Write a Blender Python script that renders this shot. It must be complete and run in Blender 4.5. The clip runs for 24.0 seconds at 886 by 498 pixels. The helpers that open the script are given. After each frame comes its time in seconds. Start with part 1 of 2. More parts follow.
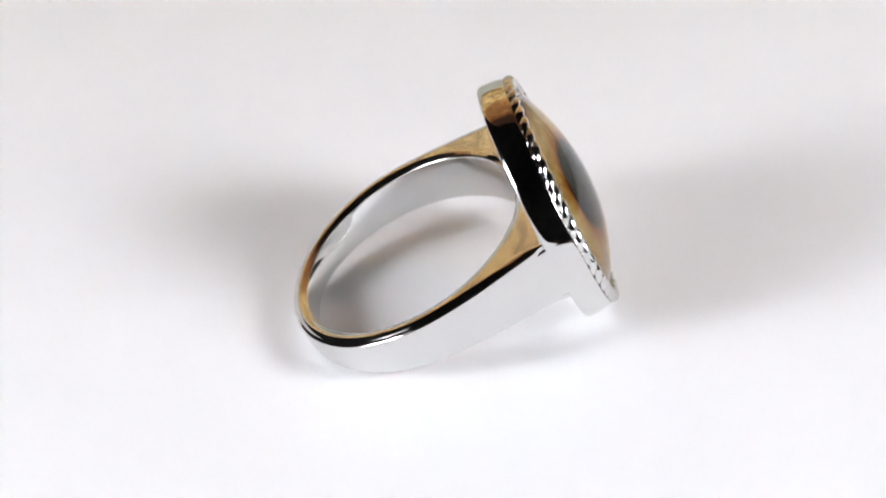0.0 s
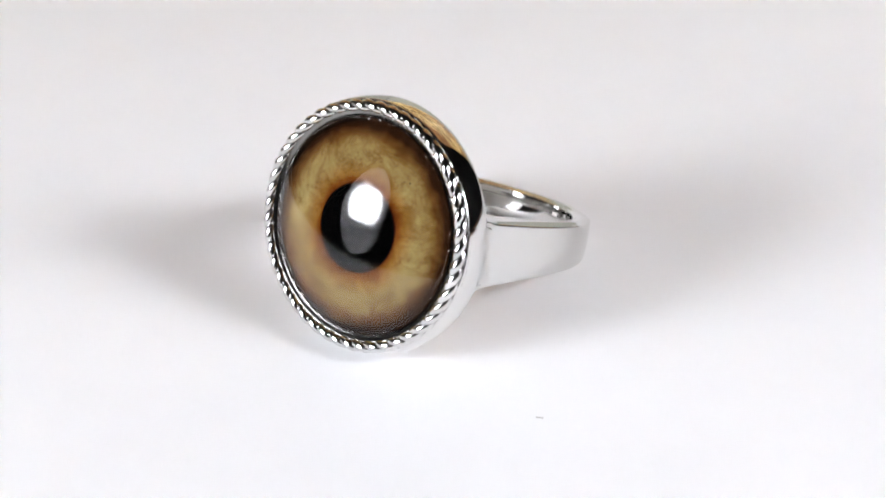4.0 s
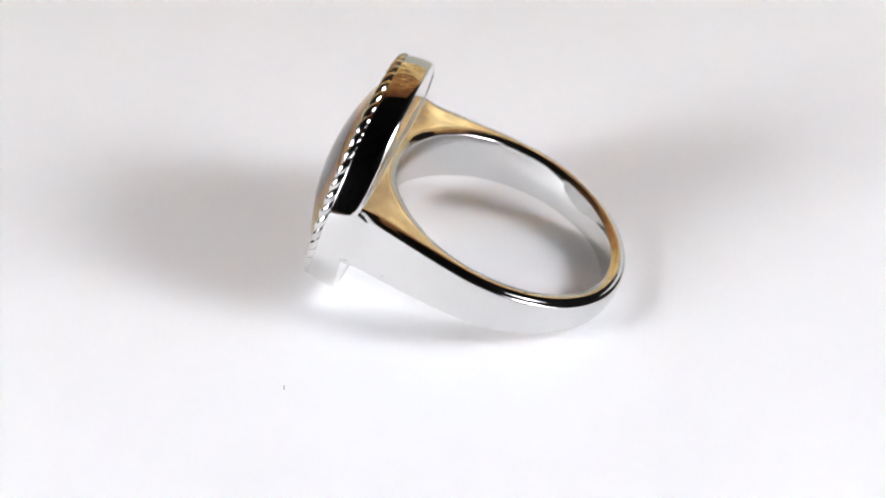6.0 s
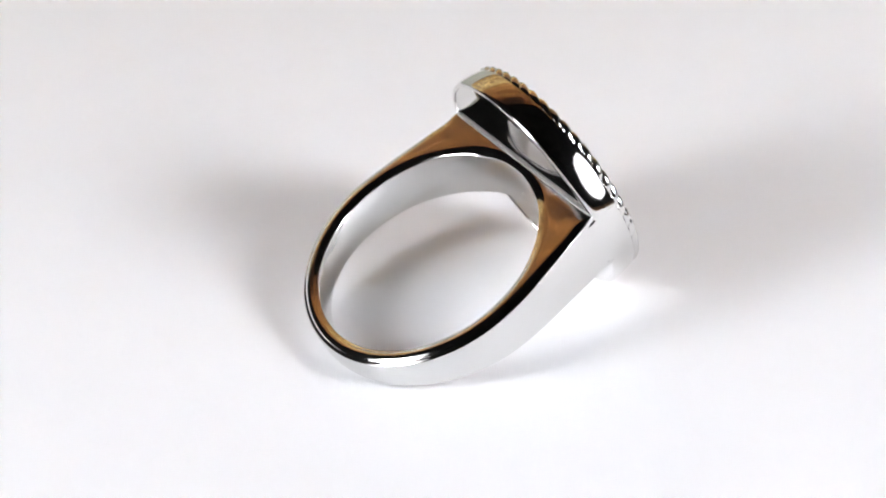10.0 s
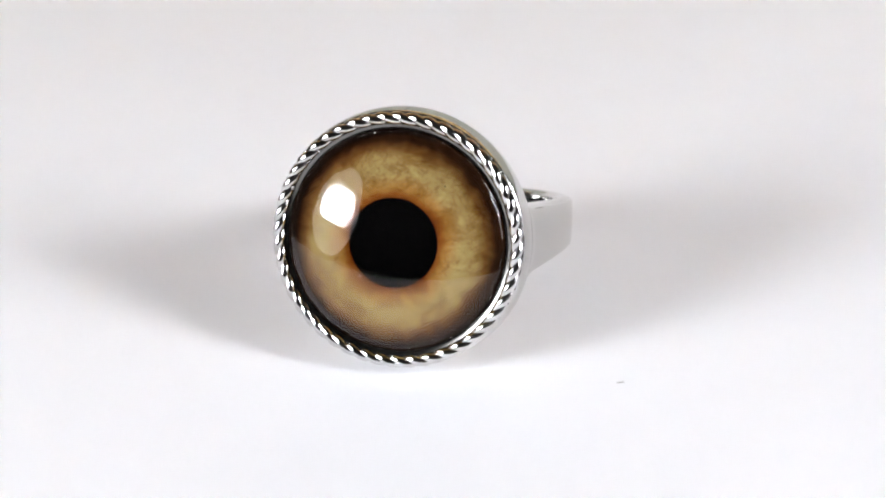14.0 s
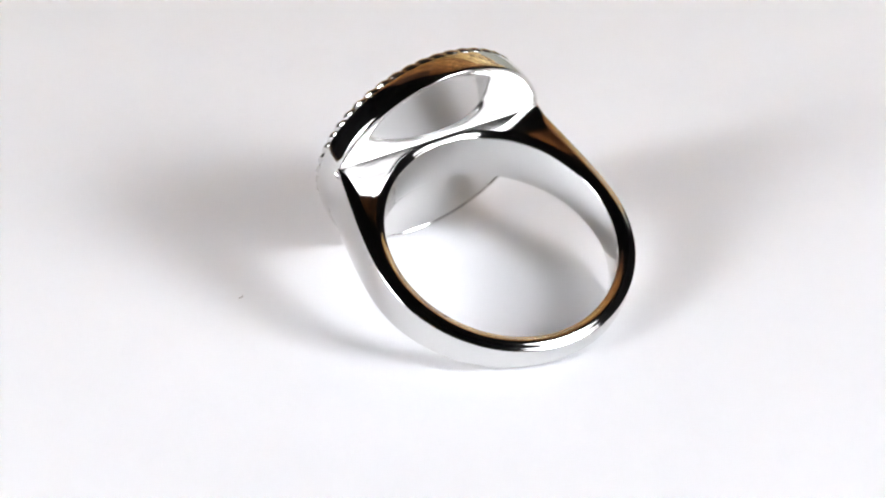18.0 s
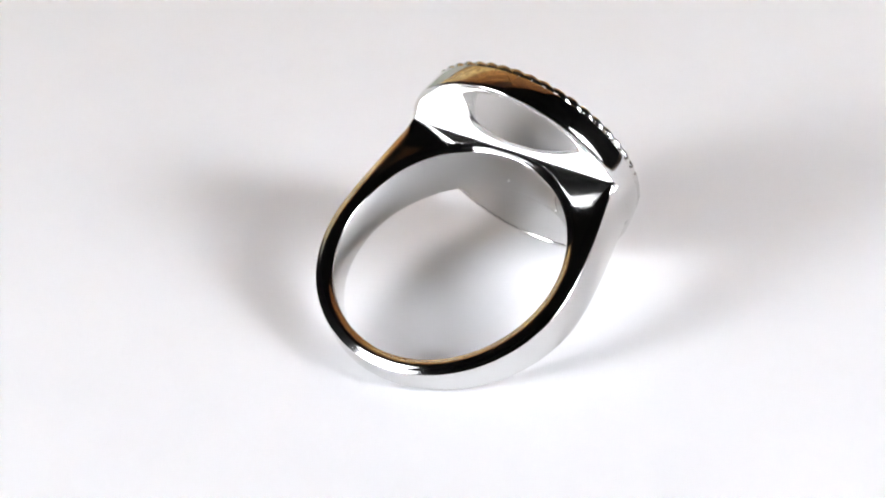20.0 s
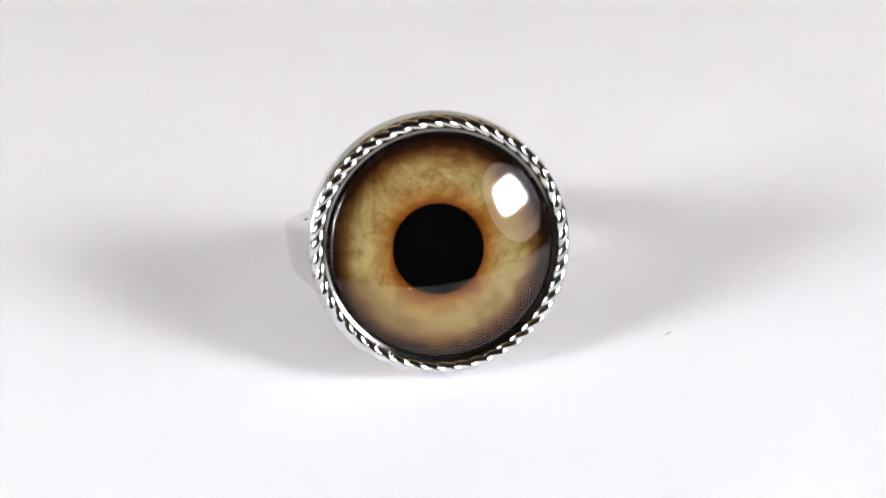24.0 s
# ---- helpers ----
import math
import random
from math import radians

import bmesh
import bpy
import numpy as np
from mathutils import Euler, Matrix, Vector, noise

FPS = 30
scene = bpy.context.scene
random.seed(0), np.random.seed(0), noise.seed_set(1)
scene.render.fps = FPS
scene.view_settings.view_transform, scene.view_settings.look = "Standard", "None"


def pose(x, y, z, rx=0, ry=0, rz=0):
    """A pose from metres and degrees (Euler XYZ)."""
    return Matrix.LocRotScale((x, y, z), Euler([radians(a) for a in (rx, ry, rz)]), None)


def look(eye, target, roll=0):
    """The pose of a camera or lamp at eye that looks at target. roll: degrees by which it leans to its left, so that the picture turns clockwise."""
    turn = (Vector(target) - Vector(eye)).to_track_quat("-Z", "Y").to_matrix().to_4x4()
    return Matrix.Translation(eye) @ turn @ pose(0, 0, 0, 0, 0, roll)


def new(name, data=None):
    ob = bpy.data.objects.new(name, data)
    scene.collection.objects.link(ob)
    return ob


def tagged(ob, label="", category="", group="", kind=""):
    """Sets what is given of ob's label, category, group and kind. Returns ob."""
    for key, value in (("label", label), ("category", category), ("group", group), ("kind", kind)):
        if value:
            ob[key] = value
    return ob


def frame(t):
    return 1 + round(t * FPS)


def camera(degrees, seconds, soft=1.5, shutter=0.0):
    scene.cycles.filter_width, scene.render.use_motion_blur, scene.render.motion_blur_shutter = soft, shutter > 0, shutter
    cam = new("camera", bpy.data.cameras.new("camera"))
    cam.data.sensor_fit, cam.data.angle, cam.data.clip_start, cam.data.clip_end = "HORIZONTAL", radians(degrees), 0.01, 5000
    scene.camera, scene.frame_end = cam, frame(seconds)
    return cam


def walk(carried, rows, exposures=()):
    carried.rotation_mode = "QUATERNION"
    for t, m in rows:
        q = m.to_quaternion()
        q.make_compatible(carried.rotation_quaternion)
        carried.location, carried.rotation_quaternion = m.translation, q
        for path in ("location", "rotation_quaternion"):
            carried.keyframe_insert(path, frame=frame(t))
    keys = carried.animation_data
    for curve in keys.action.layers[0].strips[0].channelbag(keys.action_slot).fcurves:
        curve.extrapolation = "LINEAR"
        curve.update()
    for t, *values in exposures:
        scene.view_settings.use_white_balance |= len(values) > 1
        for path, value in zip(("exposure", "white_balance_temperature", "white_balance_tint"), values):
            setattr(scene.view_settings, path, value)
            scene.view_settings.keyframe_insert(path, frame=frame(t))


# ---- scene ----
# camera: close over a small white turntable, standing still
EYE = (-0.00002, -0.10682, 0.07307)
TARGET = (-0.00090, -0.00155, 0.00507)
cam = camera(30.24, 24.0, soft=2.0)
VIEW = look(EYE, TARGET, -3.755)
cam.data.dof.use_dof = True
cam.data.dof.focus_distance = 0.121
cam.data.dof.aperture_fstop = 45.0
walk(cam, [(0.0, VIEW), (24.0, VIEW)])

# ---- light: two lit fabric diffusers beside the turntable, in a dim room ----
LAMP_LEFT = dict(az=-115.0, dist=0.269, power=47.0, high=0.147, wide=0.067)
LAMP_RIGHT = dict(az=120.0, dist=0.269, power=52.4, high=0.174, wide=0.080)
world = bpy.data.worlds.new("dim_room")
scene.world = world
world.use_nodes = True
world.node_tree.nodes["Background"].inputs[0].default_value = (0.9, 0.85, 0.8, 1)
world.node_tree.nodes["Background"].inputs[1].default_value = 0.02
scene.view_settings.exposure = 0.0

# ---- motion of the turntable ----
RATE = -33.645      # degrees a second, clockwise from above
FACING = 13.530     # moment at which the stone faces the camera
TILT = 23.06        # the ring leans back on its setting and its band
SWAY = 1.85         # and a little to one side


# ---- materials ----
def material(name):
    m = bpy.data.materials.new(name)
    m.use_nodes = True
    nt = m.node_tree
    return m, nt.nodes, nt.links, nt.nodes["Principled BSDF"]


def node(nodes, kind, **values):
    n = nodes.new(kind)
    for k, v in values.items():
        n.inputs[k.replace("_", " ")].default_value = v
    return n


def ramp(nodes, stops, interpolation="LINEAR"):
    n = nodes.new("ShaderNodeValToRGB")
    n.color_ramp.interpolation = interpolation
    while len(n.color_ramp.elements) < len(stops):
        n.color_ramp.elements.new(0.5)
    for e, (at, colour) in zip(n.color_ramp.elements, stops):
        e.position = at
        e.color = (*colour, 1) if len(colour) == 3 else colour
    return n


def object_noise(nodes, links, scale, detail=4.0, rough=0.55, distortion=0.0):
    co = nodes.new("ShaderNodeTexCoord")
    n = node(nodes, "ShaderNodeTexNoise", Scale=scale, Detail=detail, Roughness=rough, Distortion=distortion)
    links.new(co.outputs["Object"], n.inputs["Vector"])
    return n


def bump(nodes, links, bsdf, source, strength, distance):
    b = node(nodes, "ShaderNodeBump", Strength=strength, Distance=distance)
    links.new(source, b.inputs["Height"])
    links.new(b.outputs["Normal"], bsdf.inputs["Normal"])
    return b


def steel(name, low, high, colour):
    """Polished white metal: a faint haze of wiping marks and very slight hand-polished waves."""
    m, n, l, b = material(name)
    b.inputs["Metallic"].default_value = 1.0
    b.inputs["Base Color"].default_value = (*colour, 1)
    fine = object_noise(n, l, 900.0, 5.0, 0.6, 0.4)
    r = ramp(n, [(0.35, (low,) * 3), (0.75, (high,) * 3)])
    l.new(fine.outputs["Fac"], r.inputs["Fac"])
    l.new(r.outputs["Color"], b.inputs["Roughness"])
    waves = object_noise(n, l, 260.0, 1.0, 0.4)
    bump(n, l, b, waves.outputs["Fac"], 0.10, 0.0002)
    return m


def plain(name, colour, rough, spread=0.12, scale=60.0, relief=0.0, distance=0.0002):
    m, n, l, b = material(name)
    b.inputs["Roughness"].default_value = rough
    tex = object_noise(n, l, scale, 6.0, 0.6)
    lo = tuple(c * (1 - spread) for c in colour)
    hi = tuple(min(1, c * (1 + spread)) for c in colour)
    r = ramp(n, [(0.3, lo), (0.7, hi)])
    l.new(tex.outputs["Fac"], r.inputs["Fac"])
    l.new(r.outputs["Color"], b.inputs["Base Color"])
    if relief:
        fine = object_noise(n, l, scale * 14, 3.0, 0.6)
        bump(n, l, b, fine.outputs["Fac"], relief, distance)
    return m


def wood(name, dark, mid, light, scale, stretch=(1, 1, 9), rough=0.45):
    m, n, l, b = material(name)
    co = n.new("ShaderNodeTexCoord")
    mp = n.new("ShaderNodeMapping")
    mp.inputs["Scale"].default_value = stretch
    l.new(co.outputs["Object"], mp.inputs["Vector"])
    warp = node(n, "ShaderNodeTexNoise", Scale=scale, Detail=6.0, Roughness=0.62, Distortion=0.5)
    l.new(mp.outputs["Vector"], warp.inputs["Vector"])
    r = ramp(n, [(0.36, dark), (0.5, mid), (0.62, light)])
    l.new(warp.outputs["Fac"], r.inputs["Fac"])
    broad = node(n, "ShaderNodeTexNoise", Scale=scale * 6.0, Detail=4.0, Roughness=0.6, Distortion=2.0)
    slant = n.new("ShaderNodeMapping")
    slant.inputs["Rotation"].default_value = (0, 0.25, 0)
    slant.inputs["Scale"].default_value = (0.8, 1, 2.6)
    l.new(co.outputs["Object"], slant.inputs["Vector"])
    l.new(slant.outputs["Vector"], broad.inputs["Vector"])
    patches = ramp(n, [(0.43, (0.07, 0.055, 0.05)), (0.49, (0.75, 0.70, 0.65)), (0.57, (1.5, 1.42, 1.3))])
    l.new(broad.outputs["Fac"], patches.inputs["Fac"])
    mix = n.new("ShaderNodeMix")
    mix.data_type, mix.blend_type = "RGBA", "MULTIPLY"
    mix.inputs[0].default_value = 1.0
    l.new(r.outputs["Color"], mix.inputs[6])
    l.new(patches.outputs["Color"], mix.inputs[7])
    l.new(mix.outputs[2], b.inputs["Base Color"])
    b.inputs["Roughness"].default_value = rough
    bump(n, l, b, warp.outputs["Fac"], 0.2, 0.001)
    return m


def iris_material():
    """Painted iris: orange-brown collar round the pupil, mottled straw middle, dark brown margin."""
    m, n, l, b = material("painted_iris")
    co = n.new("ShaderNodeTexCoord")
    length = n.new("ShaderNodeVectorMath")
    length.operation = "LENGTH"
    l.new(co.outputs["Object"], length.inputs[0])
    radius = n.new("ShaderNodeMath")
    radius.operation = "MULTIPLY"
    radius.inputs[1].default_value = 1.0 / 0.008
    l.new(length.outputs["Value"], radius.inputs[0])
    cloud = node(n, "ShaderNodeTexNoise", Scale=480.0, Detail=8.0, Roughness=0.70, Distortion=0.6)
    l.new(co.outputs["Object"], cloud.inputs["Vector"])
    shift = n.new("ShaderNodeMath")
    shift.operation = "MULTIPLY_ADD"
    shift.inputs[1].default_value = 0.20
    shift.inputs[2].default_value = -0.10
    l.new(cloud.outputs["Fac"], shift.inputs[0])
    total = n.new("ShaderNodeMath")
    total.operation = "ADD"
    l.new(radius.outputs[0], total.inputs[0])
    l.new(shift.outputs[0], total.inputs[1])
    r = ramp(n, [(0.36, (0.080, 0.017, 0.003)), (0.41, (0.145, 0.046, 0.009)), (0.48, (0.23, 0.130, 0.036)), (0.60, (0.255, 0.198, 0.083)),
                 (0.735, (0.225, 0.162, 0.062)), (0.815, (0.110, 0.052, 0.017)), (0.90, (0.022, 0.009, 0.004))])
    l.new(total.outputs[0], r.inputs["Fac"])
    veins = node(n, "ShaderNodeTexNoise", Scale=760.0, Detail=7.0, Roughness=0.72, Distortion=1.2)
    l.new(co.outputs["Object"], veins.inputs["Vector"])
    vr = ramp(n, [(0.36, (0.55, 0.40, 0.27)), (0.47, (0.94, 0.92, 0.88)), (0.60, (1.0, 1.0, 1.0)), (0.72, (1.15, 1.16, 1.15))])
    l.new(veins.outputs["Fac"], vr.inputs["Fac"])
    mix = n.new("ShaderNodeMix")
    mix.data_type, mix.blend_type = "RGBA", "MULTIPLY"
    mix.inputs[0].default_value = 0.55
    l.new(r.outputs["Color"], mix.inputs[6])
    l.new(vr.outputs["Color"], mix.inputs[7])
    # fine wandering dark lines
    fold = node(n, "ShaderNodeTexNoise", Scale=300.0, Detail=7.0, Roughness=0.7, Distortion=1.5)
    l.new(co.outputs["Object"], fold.inputs["Vector"])
    away = n.new("ShaderNodeMath")
    away.operation = "SUBTRACT"
    away.inputs[1].default_value = 0.5
    l.new(fold.outputs["Fac"], away.inputs[0])
    size = n.new("ShaderNodeMath")
    size.operation = "ABSOLUTE"
    l.new(away.outputs[0], size.inputs[0])
    lines = ramp(n, [(0.0, (0.60, 0.42, 0.25)), (0.03, (0.90, 0.84, 0.74)), (0.09, (1.0, 1.0, 1.0)), (0.2, (1.14, 1.15, 1.14))])
    l.new(size.outputs[0], lines.inputs["Fac"])
    mix2 = n.new("ShaderNodeMix")
    mix2.data_type, mix2.blend_type = "RGBA", "MULTIPLY"
    mix2.inputs[0].default_value = 0.55
    l.new(mix.outputs[2], mix2.inputs[6])
    l.new(lines.outputs["Color"], mix2.inputs[7])
    blotch = node(n, "ShaderNodeTexNoise", Scale=330.0, Detail=6.0, Roughness=0.62, Distortion=1.0)
    l.new(co.outputs["Object"], blotch.inputs["Vector"])
    tint = ramp(n, [(0.36, (0.64, 0.46, 0.28)), (0.47, (0.93, 0.89, 0.82)), (0.58, (1.04, 1.05, 1.04)), (0.70, (1.16, 1.20, 1.25))])
    l.new(blotch.outputs["Fac"], tint.inputs["Fac"])
    mix3 = n.new("ShaderNodeMix")
    mix3.data_type, mix3.blend_type = "RGBA", "MULTIPLY"
    mix3.inputs[0].default_value = 0.8
    l.new(mix2.outputs[2], mix3.inputs[6])
    l.new(tint.outputs["Color"], mix3.inputs[7])
    l.new(mix3.outputs[2], b.inputs["Base Color"])
    b.inputs["Roughness"].default_value = 0.6
    b.inputs["Specular IOR Level"].default_value = 0.0
    return m


def glass_material():
    m, n, l, b = material("clear_glass")
    b.inputs["Base Color"].default_value = (1, 1, 1, 1)
    b.inputs["Roughness"].default_value = 0.0
    b.inputs["IOR"].default_value = 1.5
    b.inputs["Transmission Weight"].default_value = 1.0
    return m


def diffuser_material(name, power, high):
    """White fabric lit from behind by a bulb: brightest in its upper middle."""
    m, n, l, b = material(name)
    b.inputs["Base Color"].default_value = (0.8, 0.8, 0.8, 1)
    b.inputs["Roughness"].default_value = 0.9
    co = n.new("ShaderNodeTexCoord")
    mp = n.new("ShaderNodeMapping")
    mp.inputs["Location"].default_value = (0, 0, -high / 0.0675)
    mp.inputs["Scale"].default_value = (1 / 0.0675, 1 / 0.0675, 1 / 0.0675)
    l.new(co.outputs["Object"], mp.inputs["Vector"])
    ab = n.new("ShaderNodeVectorMath")
    ab.operation = "ABSOLUTE"
    l.new(mp.outputs["Vector"], ab.inputs[0])
    sep = n.new("ShaderNodeSeparateXYZ")
    l.new(ab.outputs["Vector"], sep.inputs[0])
    fourth = []
    for axis in ("Y", "Z"):
        pw = n.new("ShaderNodeMath")
        pw.operation = "POWER"
        pw.inputs[1].default_value = 3.0
        l.new(sep.outputs[axis], pw.inputs[0])
        fourth.append(pw)
    add = n.new("ShaderNodeMath")
    add.operation = "ADD"
    l.new(fourth[0].outputs[0], add.inputs[0])
    l.new(fourth[1].outputs[0], add.inputs[1])
    ln = n.new("ShaderNodeMath")
    ln.operation = "POWER"
    ln.inputs[1].default_value = 1 / 3.0
    l.new(add.outputs[0], ln.inputs[0])
    hot = (0.962, 0.982, 1.045)
    r = ramp(n, [(0.0, hot), (0.70, tuple(0.92 * c for c in hot)), (0.78, tuple(0.06 * c for c in hot)), (1.0, tuple(0.035 * c for c in hot))], "EASE")
    # the lit patch has an uneven edge where the fabric hangs slack
    sag = object_noise(n, l, 19.0, 1.5, 0.5)
    uneven = n.new("ShaderNodeMath")
    uneven.operation = "MULTIPLY_ADD"
    uneven.inputs[1].default_value = 0.34
    l.new(sag.outputs["Fac"], uneven.inputs[0])
    l.new(ln.outputs["Value"], uneven.inputs[2])
    back = n.new("ShaderNodeMath")
    back.operation = "SUBTRACT"
    back.inputs[1].default_value = 0.17
    l.new(uneven.outputs[0], back.inputs[0])
    l.new(back.outputs[0], r.inputs["Fac"])
    # slack folds across the fabric
    mf = n.new("ShaderNodeMapping")
    mf.inputs["Scale"].default_value = (1, 11, 84)
    l.new(co.outputs["Object"], mf.inputs["Vector"])
    folds = node(n, "ShaderNodeTexNoise", Scale=1.0, Detail=2.0, Roughness=0.5, Distortion=0.6)
    l.new(mf.outputs["Vector"], folds.inputs["Vector"])
    fr = ramp(n, [(0.41, (0.34, 0.35, 0.37)), (0.475, (1.0, 1.0, 1.0)), (0.66, (1.25, 1.25, 1.25))])
    l.new(folds.outputs["Fac"], fr.inputs["Fac"])
    mix = n.new("ShaderNodeMix")
    mix.data_type, mix.blend_type = "RGBA", "MULTIPLY"
    mix.inputs[0].default_value = 1.0
    l.new(r.outputs["Color"], mix.inputs[6])
    l.new(fr.outputs["Color"], mix.inputs[7])
    l.new(mix.outputs[2], b.inputs["Emission Color"])
    b.inputs["Emission Strength"].default_value = power
    return m


STEEL = steel("polished_white_metal", 0.045, 0.10, (0.72, 0.712, 0.695))
STEEL_SATIN = steel("satin_white_metal", 0.30, 0.42, (0.74, 0.74, 0.71))
# collar metal, base colour darkened in place of recess shade and dark reflections
STEEL_SHADED = steel("shade_darkened_metal", 0.12, 0.24, (0.20, 0.195, 0.185))
MARGIN = plain("dark_brown_paint", (0.010, 0.005, 0.003), 0.8)
MARGIN.node_tree.nodes["Principled BSDF"].inputs["Specular IOR Level"].default_value = 0.0
IRIS = iris_material()
PUPIL = plain("black_pupil", (0.001, 0.001, 0.001), 0.8)
PUPIL.node_tree.nodes["Principled BSDF"].inputs["Specular IOR Level"].default_value = 0.0
SOLDER = plain("pale_solder", (0.75, 0.75, 0.73), 0.35)
GLASS = glass_material()
WHITE = plain("matt_white_card", (0.80, 0.795, 0.80), 0.65, 0.012, 70.0, 0.015, 0.00003)
DUST = plain("grey_dust", (0.38, 0.35, 0.33), 0.9)
BASE = plain("black_plastic", (0.03, 0.03, 0.03), 0.5)
TABLE_WOOD = wood("brown_table_wood", (0.10, 0.045, 0.018), (0.17, 0.08, 0.03), (0.24, 0.12, 0.05), 9.0, (1, 9, 9))
BOARD_PAINT = plain("olive_grey_paint", (0.36, 0.36, 0.305), 0.7, 0.1, 30.0)
BOARD_GOLD = wood("golden_pine", (0.20, 0.11, 0.028), (0.56, 0.36, 0.115), (0.95, 0.74, 0.34), 26.0, (0.7, 1, 4))
BOARD_WOOD = wood("orange_pine", (0.12, 0.042, 0.012), (0.36, 0.155, 0.045), (0.62, 0.33, 0.115), 22.0, (0.7, 1, 4))
BOARD_BROWN = wood("brown_wood", (0.11, 0.038, 0.011), (0.30, 0.120, 0.036), (0.46, 0.21, 0.07), 14.0, (0.7, 1, 6))
BOARD_DARK = wood("dark_brown_wood", (0.03, 0.014, 0.007), (0.075, 0.034, 0.015), (0.14, 0.065, 0.03), 14.0, (0.7, 1, 6))
ROOM = plain("dark_room_paint", (0.09, 0.08, 0.075), 0.9, 0.2, 3.0)
FLOOR = wood("dark_floor_boards", (0.02, 0.012, 0.008), (0.04, 0.022, 0.012), (0.06, 0.035, 0.02), 4.0, (1, 8, 8))
CLOTH_L = diffuser_material("lit_white_fabric_a", LAMP_LEFT["power"], LAMP_LEFT["high"])
CLOTH_R = diffuser_material("lit_white_fabric_b", LAMP_RIGHT["power"], LAMP_RIGHT["high"])


# ---- mesh helpers (sizes of the small things in millimetres) ----
MM = 0.001


def part(name, bm, mat, parent=None, label="", unit=1.0, smooth=True):
    mesh = bpy.data.meshes.new(name)
    if unit != 1.0:
        bmesh.ops.scale(bm, vec=(unit,) * 3, verts=bm.verts)
    bm.to_mesh(mesh)
    bm.free()
    mesh.materials.append(mat)
    if smooth:
        mesh.polygons.foreach_set("use_smooth", [True] * len(mesh.polygons))
    ob = new(name, mesh)
    ob.parent = parent
    if label:
        tagged(ob, label)
    return ob


def lathe(bm, profile, steps, closed=True):
    """Turns (r, z) points about the z axis."""
    rings = []
    for i in range(steps):
        a = 2 * math.pi * i / steps
        rings.append([bm.verts.new((r * math.cos(a), r * math.sin(a), z)) for r, z in profile])
    n = len(profile)
    for i in range(steps):
        a, b = rings[i], rings[(i + 1) % steps]
        for j in range(n if closed else n - 1):
            k = (j + 1) % n
            bm.faces.new((a[j], b[j], b[k], a[k]))


def disc(bm, radius, z, steps=96, rings=6):
    centre = bm.verts.new((0, 0, z))
    last = None
    for k in range(1, rings + 1):
        r = radius * k / rings
        loop = [bm.verts.new((r * math.cos(2 * math.pi * i / steps), r * math.sin(2 * math.pi * i / steps), z)) for i in range(steps)]
        for i in range(steps):
            j = (i + 1) % steps
            if last is None:
                bm.faces.new((centre, loop[i], loop[j]))
            else:
                bm.faces.new((last[i], loop[i], loop[j], last[j]))
        last = loop


def box(bm, x0, y0, z0, x1, y1, z1, edge=0.0):
    made = bmesh.ops.create_cube(bm, size=1.0)
    for v in made["verts"]:
        v.co = ((x0 + x1) / 2 + v.co.x * (x1 - x0), (y0 + y1) / 2 + v.co.y * (y1 - y0), (z0 + z1) / 2 + v.co.z * (z1 - z0))
    if edge:
        edges = list({e for v in made["verts"] for e in v.link_edges})
        bmesh.ops.bevel(bm, geom=edges, offset=edge, segments=3, affect="EDGES", profile=0.5)


def rounded(points, radius, steps=4):
    """A closed outline with its corners rounded; radius one for all or one each."""
    out = []
    n = len(points)
    for i, p in enumerate(points):
        r = radius[i] if isinstance(radius, (list, tuple)) else radius
        p, a, b = Vector(p), Vector(points[i - 1]), Vector(points[(i + 1) % n])
        if r <= 0:
            out.append(tuple(p))
            continue
        da, db = a - p, b - p
        cut = min(r, da.length * 0.48, db.length * 0.48)
        s, e = p + da.normalized() * cut, p + db.normalized() * cut
        for k in range(steps + 1):
            t = k / steps
            out.append(tuple(s * (1 - t) ** 2 + p * 2 * t * (1 - t) + e * t * t))
    return out


# ---- the room ----
def build_room():
    def wall(name, x0, y0, z0, x1, y1, z1, mat, label):
        bm = bmesh.new()
        box(bm, x0, y0, z0, x1, y1, z1)
        ob = part(name, bm, mat, None, "", 1.0, False)
        tagged(ob, label, "wall" if "wall" in name else name, "", "structure")
    wall("floor", -1.6, -1.6, -0.80, 1.6, 1.6, -0.75, FLOOR, "dark brown wooden floor of the dim room")
    wall("ceiling", -1.6, -1.6, 1.65, 1.6, 1.6, 1.70, ROOM, "plain dark ceiling of the dim room")
    wall("wall_west", -1.65, -1.6, -0.75, -1.6, 1.6, 1.65, ROOM, "plain dark painted wall of the room")
    wall("wall_east", 1.6, -1.6, -0.75, 1.65, 1.6, 1.65, ROOM, "plain dark painted wall of the room")
    wall("wall_south", -1.6, -1.65, -0.75, 1.6, -1.6, 1.65, ROOM, "plain dark painted wall of the room")
    wall("wall_north", -1.6, 1.6, -0.75, 1.6, 1.65, 1.65, ROOM, "plain dark painted wall of the room")


TABLE_Z = -0.026


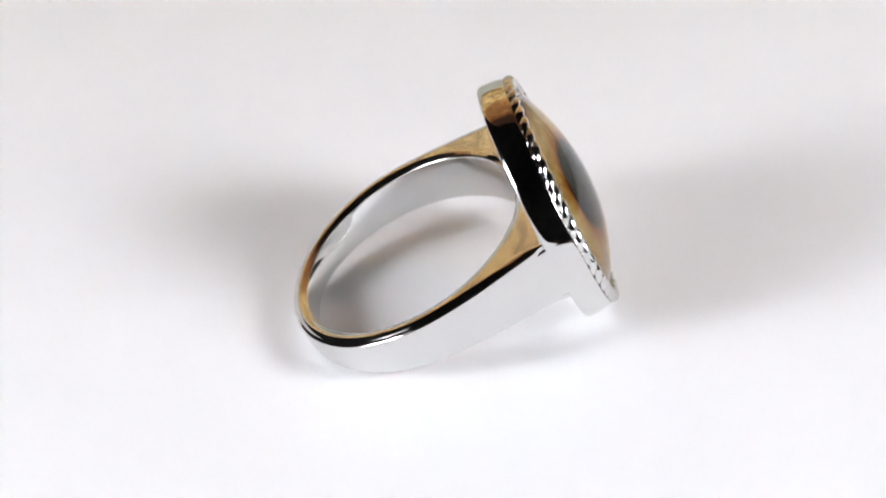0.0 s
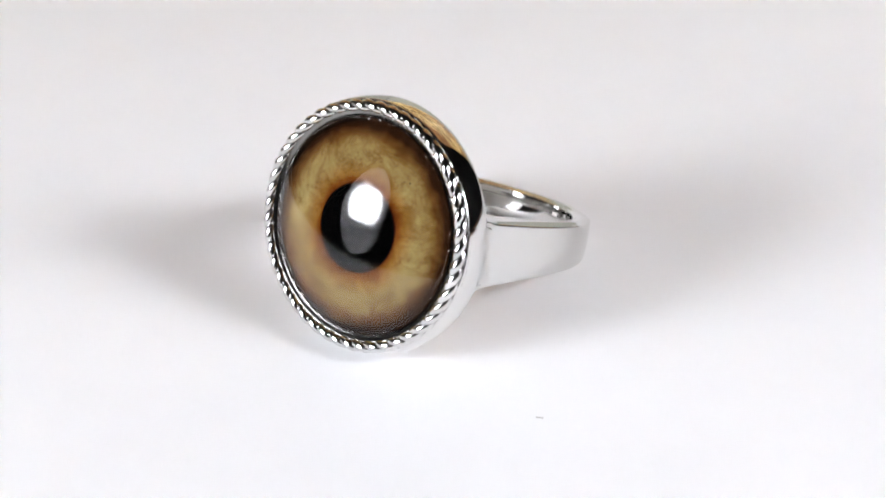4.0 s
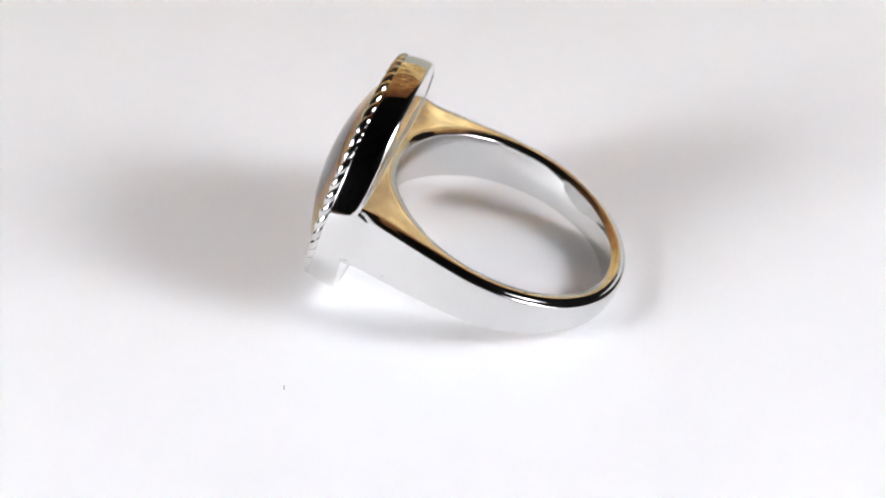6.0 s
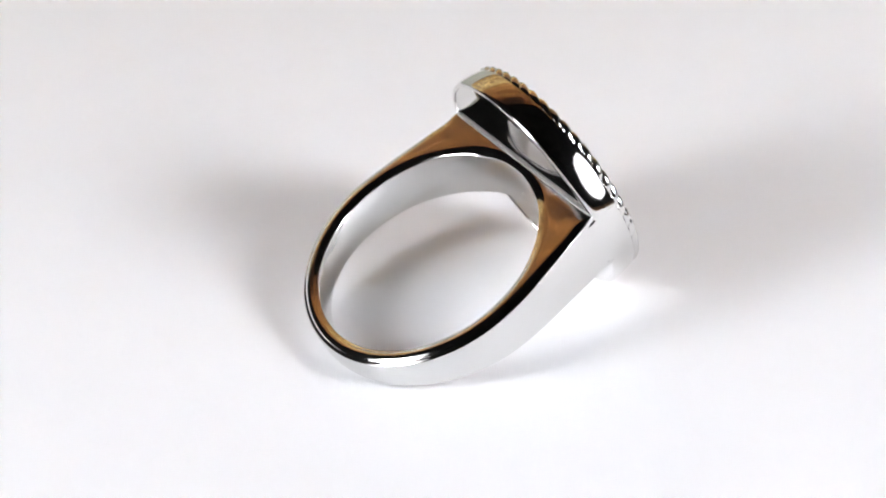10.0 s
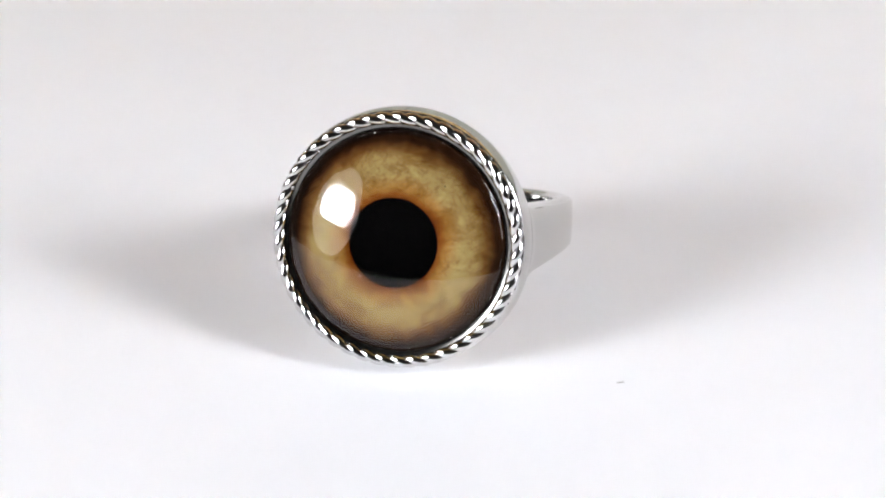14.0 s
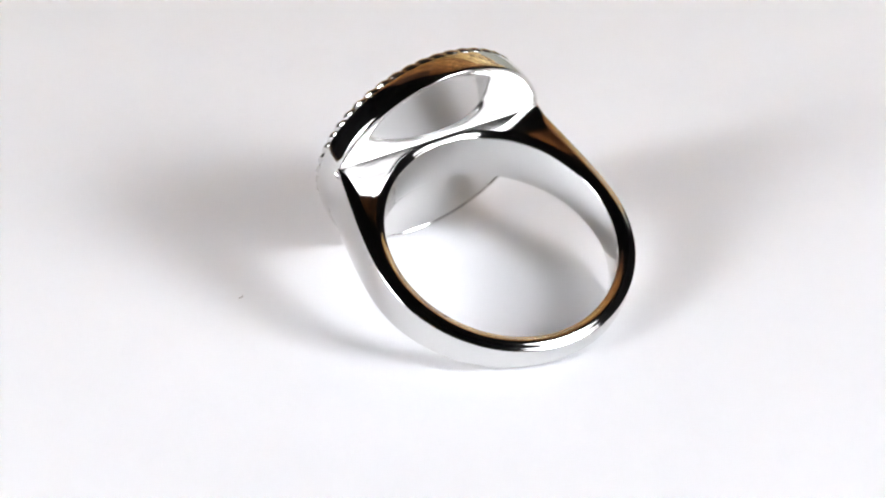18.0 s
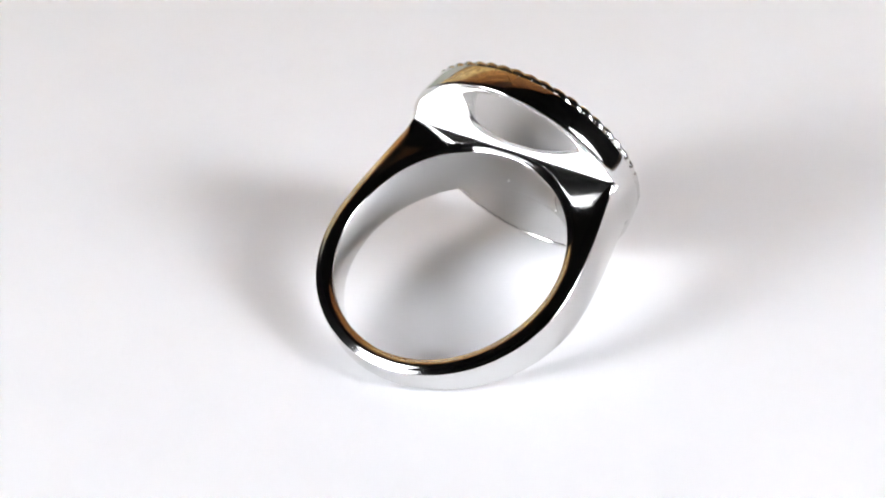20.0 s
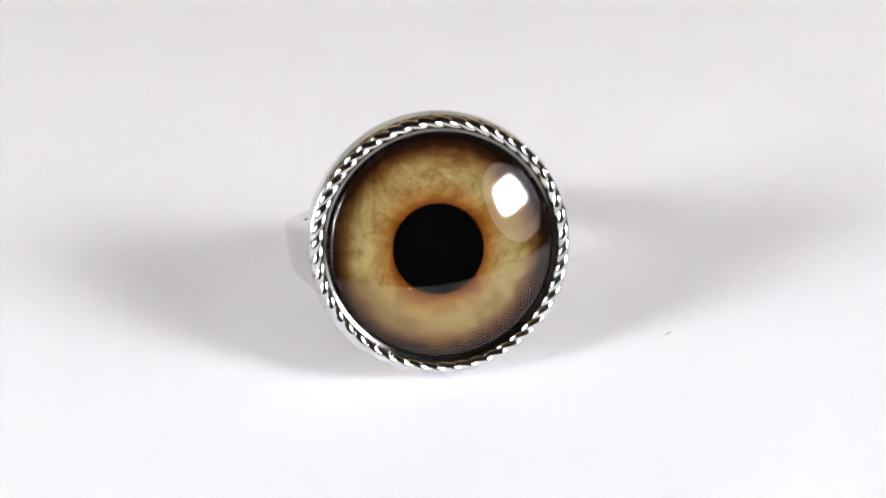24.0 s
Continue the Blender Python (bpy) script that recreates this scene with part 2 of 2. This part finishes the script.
def build_table():
    table = tagged(new("table"), "brown wooden table under the white turntable", "table")
    table.location = (0, 0, -0.75)
    top = TABLE_Z + 0.75
    bm = bmesh.new()
    box(bm, -0.55, -0.45, top - 0.03, 0.55, 0.45, top, 0.004)
    part("tabletop", bm, TABLE_WOOD, table, "", 1.0, False)
    for sx in (-1, 1):
        for sy in (-1, 1):
            bm = bmesh.new()
            box(bm, sx * 0.5 - 0.025, sy * 0.4 - 0.025, 0, sx * 0.5 + 0.025, sy * 0.4 + 0.025, top - 0.03, 0.003)
            part("leg", bm, TABLE_WOOD, table, "", 1.0, False)
    # the golden wooden board that the metal mirrors
    board = tagged(new("wooden_board"), "upright board of golden and brown planks behind the turntable", "board")
    board.location = (0, 0.150, TABLE_Z)
    rows = ((0.080, BOARD_PAINT, "olive-grey painted plank", BOARD_PAINT, "olive-grey painted plank"),
            (0.034, BOARD_GOLD, "golden yellow plank", BOARD_GOLD, "golden yellow plank"),
            (0.050, BOARD_GOLD, "golden yellow plank", BOARD_GOLD, "golden yellow plank"),
            (0.055, BOARD_WOOD, "orange-brown plank", BOARD_WOOD, "orange-brown plank"),
            (0.045, BOARD_BROWN, "brown plank", BOARD_WOOD, "orange-brown plank"),
            (0.055, BOARD_BROWN, "brown plank", BOARD_BROWN, "brown plank"),
            (0.060, BOARD_DARK, "dark brown plank", BOARD_BROWN, "brown plank"),
            (0.055, BOARD_DARK, "dark brown plank", BOARD_BROWN, "brown plank"),
            (0.055, BOARD_DARK, "dark brown plank", BOARD_BROWN, "brown plank"))
    z = 0.0
    for high, west, west_label, east, east_label in rows:
        for x0, x1, mat, label in ((-0.19, -0.0004, west, west_label), (0.0004, 0.20, east, east_label)):
            bm = bmesh.new()
            box(bm, x0, 0, z + 0.0005, x1, 0.018, z + high - 0.0005, 0.0015)
            part("plank", bm, mat, board, label, 1.0, False)
        z += high


def build_diffuser(lamp, cloth, label):
    az = radians(lamp["az"])
    x, y = lamp["dist"] * math.sin(az), lamp["dist"] * math.cos(az)
    stand = tagged(new("light_diffuser"), label, "photo light", "lights beside the turntable")
    stand.matrix_world = Matrix.Translation((x, y, TABLE_Z)) @ Matrix.Rotation(math.atan2(-y, -x), 4, "Z")
    wide, tall, mid, n = lamp["wide"], 0.120, lamp["high"] - 0.006, 72
    rim = [(wide * math.cos(2 * math.pi * k / n), mid + tall * math.sin(2 * math.pi * k / n)) for k in range(n)]
    bm = bmesh.new()
    front, back = ([bm.verts.new((x, y, z)) for y, z in rim] for x in (0.0006, -0.0006))
    bm.faces.new(front)
    bm.faces.new(list(reversed(back)))
    for k in range(n):
        m = (k + 1) % n
        bm.faces.new((back[k], back[m], front[m], front[k]))
    part("fabric", bm, cloth, stand, "", 1.0, False)
    bm = bmesh.new()                          # hoop that stretches the fabric
    loops = []
    for y, z in rim:
        out = Vector((0, y / wide ** 2, (z - mid) / tall ** 2)).normalized()
        loops.append([bm.verts.new(Vector((0, y, z)) + out * 0.0035 * (1 + math.cos(2 * math.pi * q / 8)) + Vector((0.0035 * math.sin(2 * math.pi * q / 8), 0, 0))) for q in range(8)])
    for a, b in zip(loops, loops[1:] + loops[:1]):
        for q in range(8):
            bm.faces.new((a[q], b[q], b[(q + 1) % 8], a[(q + 1) % 8]))
    bmesh.ops.recalc_face_normals(bm, faces=bm.faces)
    part("hoop", bm, BASE, stand)
    bm = bmesh.new()
    box(bm, -0.003, -0.003, 0.005, 0.003, 0.003, mid - tall - 0.001, 0.0008)
    part("post", bm, BASE, stand, "", 1.0, False)
    bm = bmesh.new()
    lathe(bm, rounded([(0.0003, 0.0), (0.028, 0.0), (0.026, 0.006), (0.0003, 0.006)], [0, 0.0015, 0.002, 0]), 48)
    bmesh.ops.recalc_face_normals(bm, faces=bm.faces)
    part("foot", bm, BASE, stand)


# ---- the turntable ----
def build_turntable():
    table = tagged(new("turntable"), "round white display turntable turning slowly on the table", "turntable")
    table.location = (0, 0, TABLE_Z)
    lift = -TABLE_Z
    bm = bmesh.new()
    lathe(bm, rounded([(0.0005, 0.0), (0.078, 0.0), (0.074, lift - 0.0092), (0.0005, lift - 0.0092)], [0, 0.003, 0.002, 0]), 96)
    part("base", bm, BASE, table, "black plastic base")
    bm = bmesh.new()
    lathe(bm, [(0.0, -0.009)] + [(0.1105, -0.009), (0.1118, -0.0083), (0.112, -0.0072), (0.112, -0.0018), (0.1117, -0.0007), (0.1110, -0.0001), (0.1100, 0.0)]
          + [(0.06, 0.0), (0.02, 0.0), (0.0, 0.0)], 160, False)
    bmesh.ops.remove_doubles(bm, verts=bm.verts, dist=1e-6)
    bmesh.ops.recalc_face_normals(bm, faces=bm.faces)
    return part("platter", bm, WHITE, table, "matt white platter")


def build_speck():
    ob = tagged(new("dust_speck"), "tiny grey fibre of dust on the white turntable", "dust")
    bm = bmesh.new()
    for k in range(3):
        made = bmesh.ops.create_icosphere(bm, subdivisions=1, radius=0.055)
        for v in made["verts"]:
            v.co = (14.45 + v.co.x * 2.0 + 0.17 * (k - 1), -9.35 + v.co.y + 0.07 * (k - 1), 0.05 + v.co.z * 0.6)
    part("fibre", bm, DUST, ob, "", MM)
    return ob


# ---- the ring; its own axes: x across, y along the finger's way out to the stone, z along the finger hole ----
RI = 9.06           # finger hole
BACK = 10.34         # outside of the band behind
SIDE = 10.60         # outside of the band at its flanks
CU, CV, CW = 9.17, 2.60, 9.67   # corner where the shoulder meets the setting
HB = 1.13           # half height of the band behind


def ease(t):
    t = min(max(t, 0.0), 1.0)
    return t * t * (3 - 2 * t)


def half_height(w):
    f = min(max((w + BACK) / (CW + BACK), 0.0), 1.15)
    return HB + (CV - 0.10 - HB) * f ** 0.7 + 0.10 * max(0.0, (min(w, CW + 0.3) - 7.0) / (CW - 7.0)) ** 2


def flank(w):
    """Half width of the band's outline between its flanks and the shoulders."""
    t = w / CW
    return SIDE + (CU - SIDE) * (1.9 * t * t - 0.9 * t ** 3) if w <= CW else CU - 0.02 * (w - CW)


def outline():
    """Outer outline of the band seen along the finger hole, anticlockwise from behind, for one half."""
    pts = []
    for i in range(61):                       # behind, from the middle to the flank
        a = -math.pi / 2 + i / 60 * math.pi / 2
        pts.append((SIDE * math.cos(a), BACK * math.sin(a)))
    for i in range(1, 41):                    # shoulder
        w = CW * i / 40
        pts.append((flank(w), w))
    pts += [(CU - 0.05, CW + 0.10), (CU - 0.16, CW + 0.14)]
    for i in range(1, 49):                    # straight bar behind the setting
        pts.append(((CU - 0.16) * (1 - i / 48), CW + 0.14))
    return pts


def hollow(p):
    """A faint dish in the upper face of each shoulder, polished by hand."""
    back = max(0.0, CW + 0.14 - p.y)
    aside = max(0.0, flank(max(p.y, 0.0)) - abs(p.x)) / 1.4
    return 0.05 * (1 - math.exp(-back / 1.5)) * (1 - ease((back - 1.5) / 6.0)) * (1 - math.exp(-aside * aside))


def band_mesh():
    bm = bmesh.new()
    half = outline()
    whole = half + [(-u, w) for u, w in reversed(half[1:-1])]
    loops = []
    for k, (u, w) in enumerate(whole):
        ang = math.atan2(w, u)
        inner = Vector((RI * math.cos(ang), RI * math.sin(ang)))
        outer = Vector((u, w))
        span = outer - inner
        thick = span.length
        d = span / max(thick, 1e-6)
        bi, bo = min(0.20, thick * 0.22), min(0.27, thick * 0.22)
        bar = ease((w - CW + 1.2) / 1.2)      # crisp straight edge along the bar, soft edges elsewhere
        bo += (0.08 / max(d.y, 0.5) - bo) * bar
        crown = 0.15 * min(thick, 1.3) * (1 - 0.5 * ease((thick - 1.6) / 1.5))       # the upper face is slightly domed
        section = []                          # (distance out from the hole, drop below the crest)
        hi = half_height(inner.y)
        for j in range(4):
            a = j / 4 * math.pi / 2
            section.append((bi * (1 - math.cos(a)), -crown - bi * 0.8 * (1 - math.sin(a))))
        for q in [k / 16 for k in range(17)]:
            section.append((bi + (thick - bi - bo) * q, -crown * (max(0.0, 1 - q * thick / 0.7) ** 2 + (1.0 - bar) * max(0.0, 1 - (1 - q) * thick / 0.7) ** 2)))
        for j in range(1, 5):
            a = j / 4 * math.pi / 2
            section.append((thick - bo + bo * math.sin(a), -crown * (1.0 - bar) - min(bo, 0.2) * 0.8 * (1 - math.cos(a))))
        top = []
        for x, drop in section:
            p = inner + d * x
            top.append((p.x, p.y, half_height(p.y) + drop - hollow(p)))
        walls = []
        swell = 0.06 + 0.13 * ease((w - 1.5) / 7.6) * (1.0 if abs(u) > CU - 0.12 else 0.0)
        for f in (0.9, 0.75, 0.6, 0.45, 0.3, 0.15):   # outer wall, barrelled towards the setting
            p = inner + d * thick + Vector((math.copysign(swell, u) if w > 0 else 0.06 * d.x, 0.06 * d.y if w <= 0 else 0.0)) * (1 - f * f)
            walls.append((p.x, p.y, (half_height(p.y) - min(bo, 0.2) - crown * (1.0 - bar)) * f))
        inside = []
        for f in (0.2, 0.5, 0.8):
            p = inner * (1 - 0.010 * (1 - f * f))
            inside.append((p.x, p.y, (hi - bi * 0.8 - crown - hollow(inner)) * f))
        ring = inside + top + walls
        ring = ring + [(x, y, -z) for x, y, z in reversed(ring)]
        loops.append([bm.verts.new(c) for c in ring])
    n = len(loops[0])
    for a, b in zip(loops, loops[1:] + loops[:1]):
        for j in range(n):
            k = (j + 1) % n
            bm.faces.new((a[j], b[j], b[k], a[k]))
    # webs that fill the corner between the shoulders and the setting and run up its wall
    for side in (-1, 1):
        rows = []
        for i in range(25):
            f = i / 24
            w = 8.2 + (11.6 - 8.2) * f
            h = half_height(min(w, CW)) - 0.40 + 0.70 * ease((w - 9.55) / 1.9)
            k = ease((w - 8.5) / 1.9)
            swell = 0.06 + 0.13 * ease((w - 1.5) / 7.6)
            hs = half_height(min(w, CW)) - 0.30
            rim = 9.60 - 0.22 * max(0.0, (w - 9.95) / 1.72) ** 2.1
            row = []
            for j in range(25):
                v = h * (2 * j / 24 - 1)
                arm = flank(w) + swell * (1 - min(1.6, (v / hs) ** 2))
                row.append((arm * (1 - k) + math.sqrt(rim * rim - v * v) * k + 0.045 * ease((w - 8.2) / 0.9) * (1 - (v / h) ** 6) - 0.024, w, v))
            row = [(row[0][0] - 0.55, w, -h + 0.03)] + row + [(row[-1][0] - 0.55, w, h - 0.03)]
            rows.append([bm.verts.new((side * x, y, z)) for x, y, z in row])
        for a, b in zip(rows, rows[1:]):
            for j in range(len(a)):
                m = (j + 1) % len(a)
                bm.faces.new((a[j], b[j], b[m], a[m]))
    bmesh.ops.recalc_face_normals(bm, faces=bm.faces)
    return bm


def build_ring():
    ring = tagged(new("eye_ring"), "polished silver ring with domed glass eye lying on white turntable", "ring")
    # the ring's own axes in the turntable's: leaning on the setting's rim and the band's back edge
    a = radians(TILT)
    seat = Matrix(((1, 0, 0, -2.107 * MM), (0, -math.cos(a), math.sin(a), 2.992 * MM), (0, math.sin(a), math.cos(a), 4.956 * MM), (0, 0, 0, 1)))
    # a mirrored x keeps the axes right-handed
    seat = seat @ Matrix.Diagonal((-1, 1, 1, 1)) @ Matrix.Rotation(radians(SWAY), 4, "Y") @ Matrix.Rotation(radians(0.21), 4, "Z")
    to_stone = seat @ Matrix.Rotation(radians(-90), 4, "X")       # z out through the stone

    band = part("band", band_mesh(), STEEL, ring, "", MM)
    band.matrix_basis = seat

    # narrow rounded bead along the straight edge behind the setting
    bm = bmesh.new()
    edge = half_height(CW) + 0.01
    rods = []
    for i in range(61):
        x = (CU - 0.10) * (i / 30 - 1)
        r = 0.13 * min(1.0, 0.45 + 9 * (1 - abs(i / 30 - 1)))
        rods.append([bm.verts.new((x, CW + 0.03 + r * math.cos(2 * math.pi * q / 12), edge + r * math.sin(2 * math.pi * q / 12))) for q in range(12)])
    for p, q in zip(rods, rods[1:]):
        for k in range(12):
            bm.faces.new((p[k], q[k], q[(k + 1) % 12], p[(k + 1) % 12]))
    bm.faces.new(rods[0])
    bm.faces.new(rods[-1])
    bmesh.ops.recalc_face_normals(bm, faces=bm.faces)
    part("edge_bead", bm, STEEL_SATIN, band, "thin bright polished edge", MM)

    # a speck of solder inside the finger hole and small pits' rims along the bar
    spots = [(-0.63, RI - 0.03, -0.78, 0.12), (4.9, CW + 0.10, 2.55, 0.07), (5.25, CW + 0.06, 2.58, 0.09), (2.6, CW + 0.08, 2.56, 0.05), (3.4, CW + 0.05, 2.58, 0.04), (4.2, CW + 0.06, 2.57, 0.045), (6.1, CW + 0.02, 2.58, 0.05), (7.0, CW + 0.05, 2.58, 0.04)]
    for x, y, z, r in spots:
        bm = bmesh.new()
        bmesh.ops.create_icosphere(bm, subdivisions=2, radius=r)
        bmesh.ops.translate(bm, vec=(x, y, z), verts=bm.verts)
        part("casting_bead", bm, STEEL if y > RI else SOLDER, band, "", MM)

    # setting: a shallow cup, hollow behind, with a seat for the glass in front
    outer = [(9.20, 9.69), (9.21, 9.63), (9.235, 9.612), (9.27, 9.61), (9.42, 9.61), (9.50, 9.64), (9.56, 9.72), (9.585, 9.86)]
    for i in range(11):                       # wall, swelling a little and drawn in towards the front
        f = i / 10
        outer.append((9.60 - 0.22 * f ** 2.1, 9.95 + 1.72 * f))
    outer += [(9.36, 11.72), (9.27, 11.75), (8.60, 11.75), (8.46, 11.72), (8.30, 11.5), (8.28, 10.80), (8.0, 10.75)]
    for i in range(1, 13):                    # seat under the glass
        outer.append((8.0 * (1 - i / 12) + 0.01, 10.75))
    for i in range(13):                       # flat mirror-bright back
        outer.append((0.01 + 9.17 * i / 12, 9.70))
    bm = bmesh.new()
    lathe(bm, outer, 192)
    bmesh.ops.recalc_face_normals(bm, faces=bm.faces)
    setting = part("setting", bm, STEEL, ring, "round polished setting, hollow behind", MM)
    setting.matrix_basis = to_stone @ Matrix.Translation((0, 0, 0.06 * MM))

    # dull sloping collar between the wire and the glass, its recess shade put into the colour
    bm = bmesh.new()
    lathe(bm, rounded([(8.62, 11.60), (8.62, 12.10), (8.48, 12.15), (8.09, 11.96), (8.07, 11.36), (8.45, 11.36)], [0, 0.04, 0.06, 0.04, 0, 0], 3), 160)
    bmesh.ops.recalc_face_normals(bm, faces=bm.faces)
    part("collar", bm, STEEL_SHADED, setting, "dull metal collar round the glass, coloured dark for the shade in its recess", MM)
    # dark paint margin, plus an upright skirt added to block light through the glass side
    bm = bmesh.new()
    lathe(bm, [(7.45, 11.05), (7.92, 11.04), (8.025, 11.14), (8.025, 12.05), (7.99, 12.05), (7.92, 11.12), (7.45, 11.09)], 160)
    bmesh.ops.recalc_face_normals(bm, faces=bm.faces)
    part("margin_skirt", bm, MARGIN, setting, "dark brown margin under the glass edge, with an added skirt that blocks light", MM)
    # two strands twisted into a wire round the stone
    turns, mid, high, swing, thick, steps = 24, 8.88, 11.97, 0.135, 0.355, 24 * 20
    for strand in range(2):
        bm = bmesh.new()
        loops = []
        for i in range(steps):
            a = 2 * math.pi * i / steps
            psi = -turns * a + math.pi * strand
            out, up = Vector((math.cos(a), math.sin(a), 0)), Vector((0, 0, 1))
            centre = out * (mid + swing * math.cos(psi)) + up * (high + swing * math.sin(psi))
            along = (Vector((-math.sin(a), math.cos(a), 0)) * mid + (out * math.sin(psi) - up * math.cos(psi)) * swing * turns).normalized()
            one = (out * math.cos(psi) + up * math.sin(psi)).normalized()
            two = along.cross(one).normalized()
            loops.append([bm.verts.new(centre + (one * math.cos(2 * math.pi * q / 14) + two * math.sin(2 * math.pi * q / 14)) * thick) for q in range(14)])
        for p, q in zip(loops, loops[1:] + loops[:1]):
            for k in range(14):
                bm.faces.new((p[k], q[k], q[(k + 1) % 14], p[(k + 1) % 14]))
        bmesh.ops.recalc_face_normals(bm, faces=bm.faces)
        part("wire_strand", bm, STEEL, setting, "", MM)

    # glass eye
    base, rise, rad = 12.22, 2.13, 8.05
    R = (rad * rad + rise * rise) / (2 * rise)
    prof = [(0.0, base - 1.21), (rad - 0.1, base - 1.21), (rad, base - 1.1)]
    for i in range(33):
        t = math.asin(rad / R) * (1 - i / 32)
        prof.append((R * math.sin(t), base + rise - R + R * math.cos(t)))
    bm = bmesh.new()
    lathe(bm, prof, 160, False)
    bmesh.ops.remove_doubles(bm, verts=bm.verts, dist=1e-5)
    bmesh.ops.recalc_face_normals(bm, faces=bm.faces)
    dome = part("glass_dome", bm, GLASS, ring, "clear domed glass cabochon", MM)
    dome.matrix_basis = to_stone
    dome.visible_shadow = False
    bm = bmesh.new()
    disc(bm, 7.68, 0.0)
    iris = part("iris", bm, IRIS, ring, "mottled straw and orange-brown painted iris", MM)
    iris.matrix_basis = to_stone @ Matrix.Translation((0.21 * MM, 0.16 * MM, 11.08 * MM))
    bm = bmesh.new()
    disc(bm, 3.09, 0.0, 96, 3)
    pupil = part("pupil", bm, PUPIL, iris, "round black pupil", MM)
    pupil.location = (0, 0, 0.03 * MM)
    # a fleck in the paint and a pinhead bubble
    for x, y, r, mat, label in ((-3.57, -4.05, 0.065, PUPIL, "tiny dark fleck in the paint"), (2.3, 2.4, 0.05, SOLDER, "tiny pale bubble")):
        bm = bmesh.new()
        bmesh.ops.create_icosphere(bm, subdivisions=2, radius=r)
        fleck = part("fleck", bm, mat, iris, label, MM)
        fleck.location = (x * MM, y * MM, 0.06 * MM)
    return ring


def motions():
    """The platter turns at a steady rate and carries the ring and the dust round."""
    times = [i * 0.5 for i in range(49)]
    turn = [RATE * (t - FACING) for t in times]
    walk(platter, [(t, pose(0, 0, -TABLE_Z, 0, 0, a)) for t, a in zip(times, turn)])
    walk(ring, [(t, pose(0, 0, 0, 0, 0, a)) for t, a in zip(times, turn)])
    walk(speck, [(t, pose(0, 0, 0, 0, 0, a)) for t, a in zip(times, turn)])


build_room()
build_table()
build_diffuser(LAMP_LEFT, CLOTH_L, "oval white fabric light diffuser on black stand, lit from behind")
build_diffuser(LAMP_RIGHT, CLOTH_R, "oval white fabric light diffuser on black stand, lit from behind")
platter = build_turntable()
ring = build_ring()
speck = build_speck()
motions()
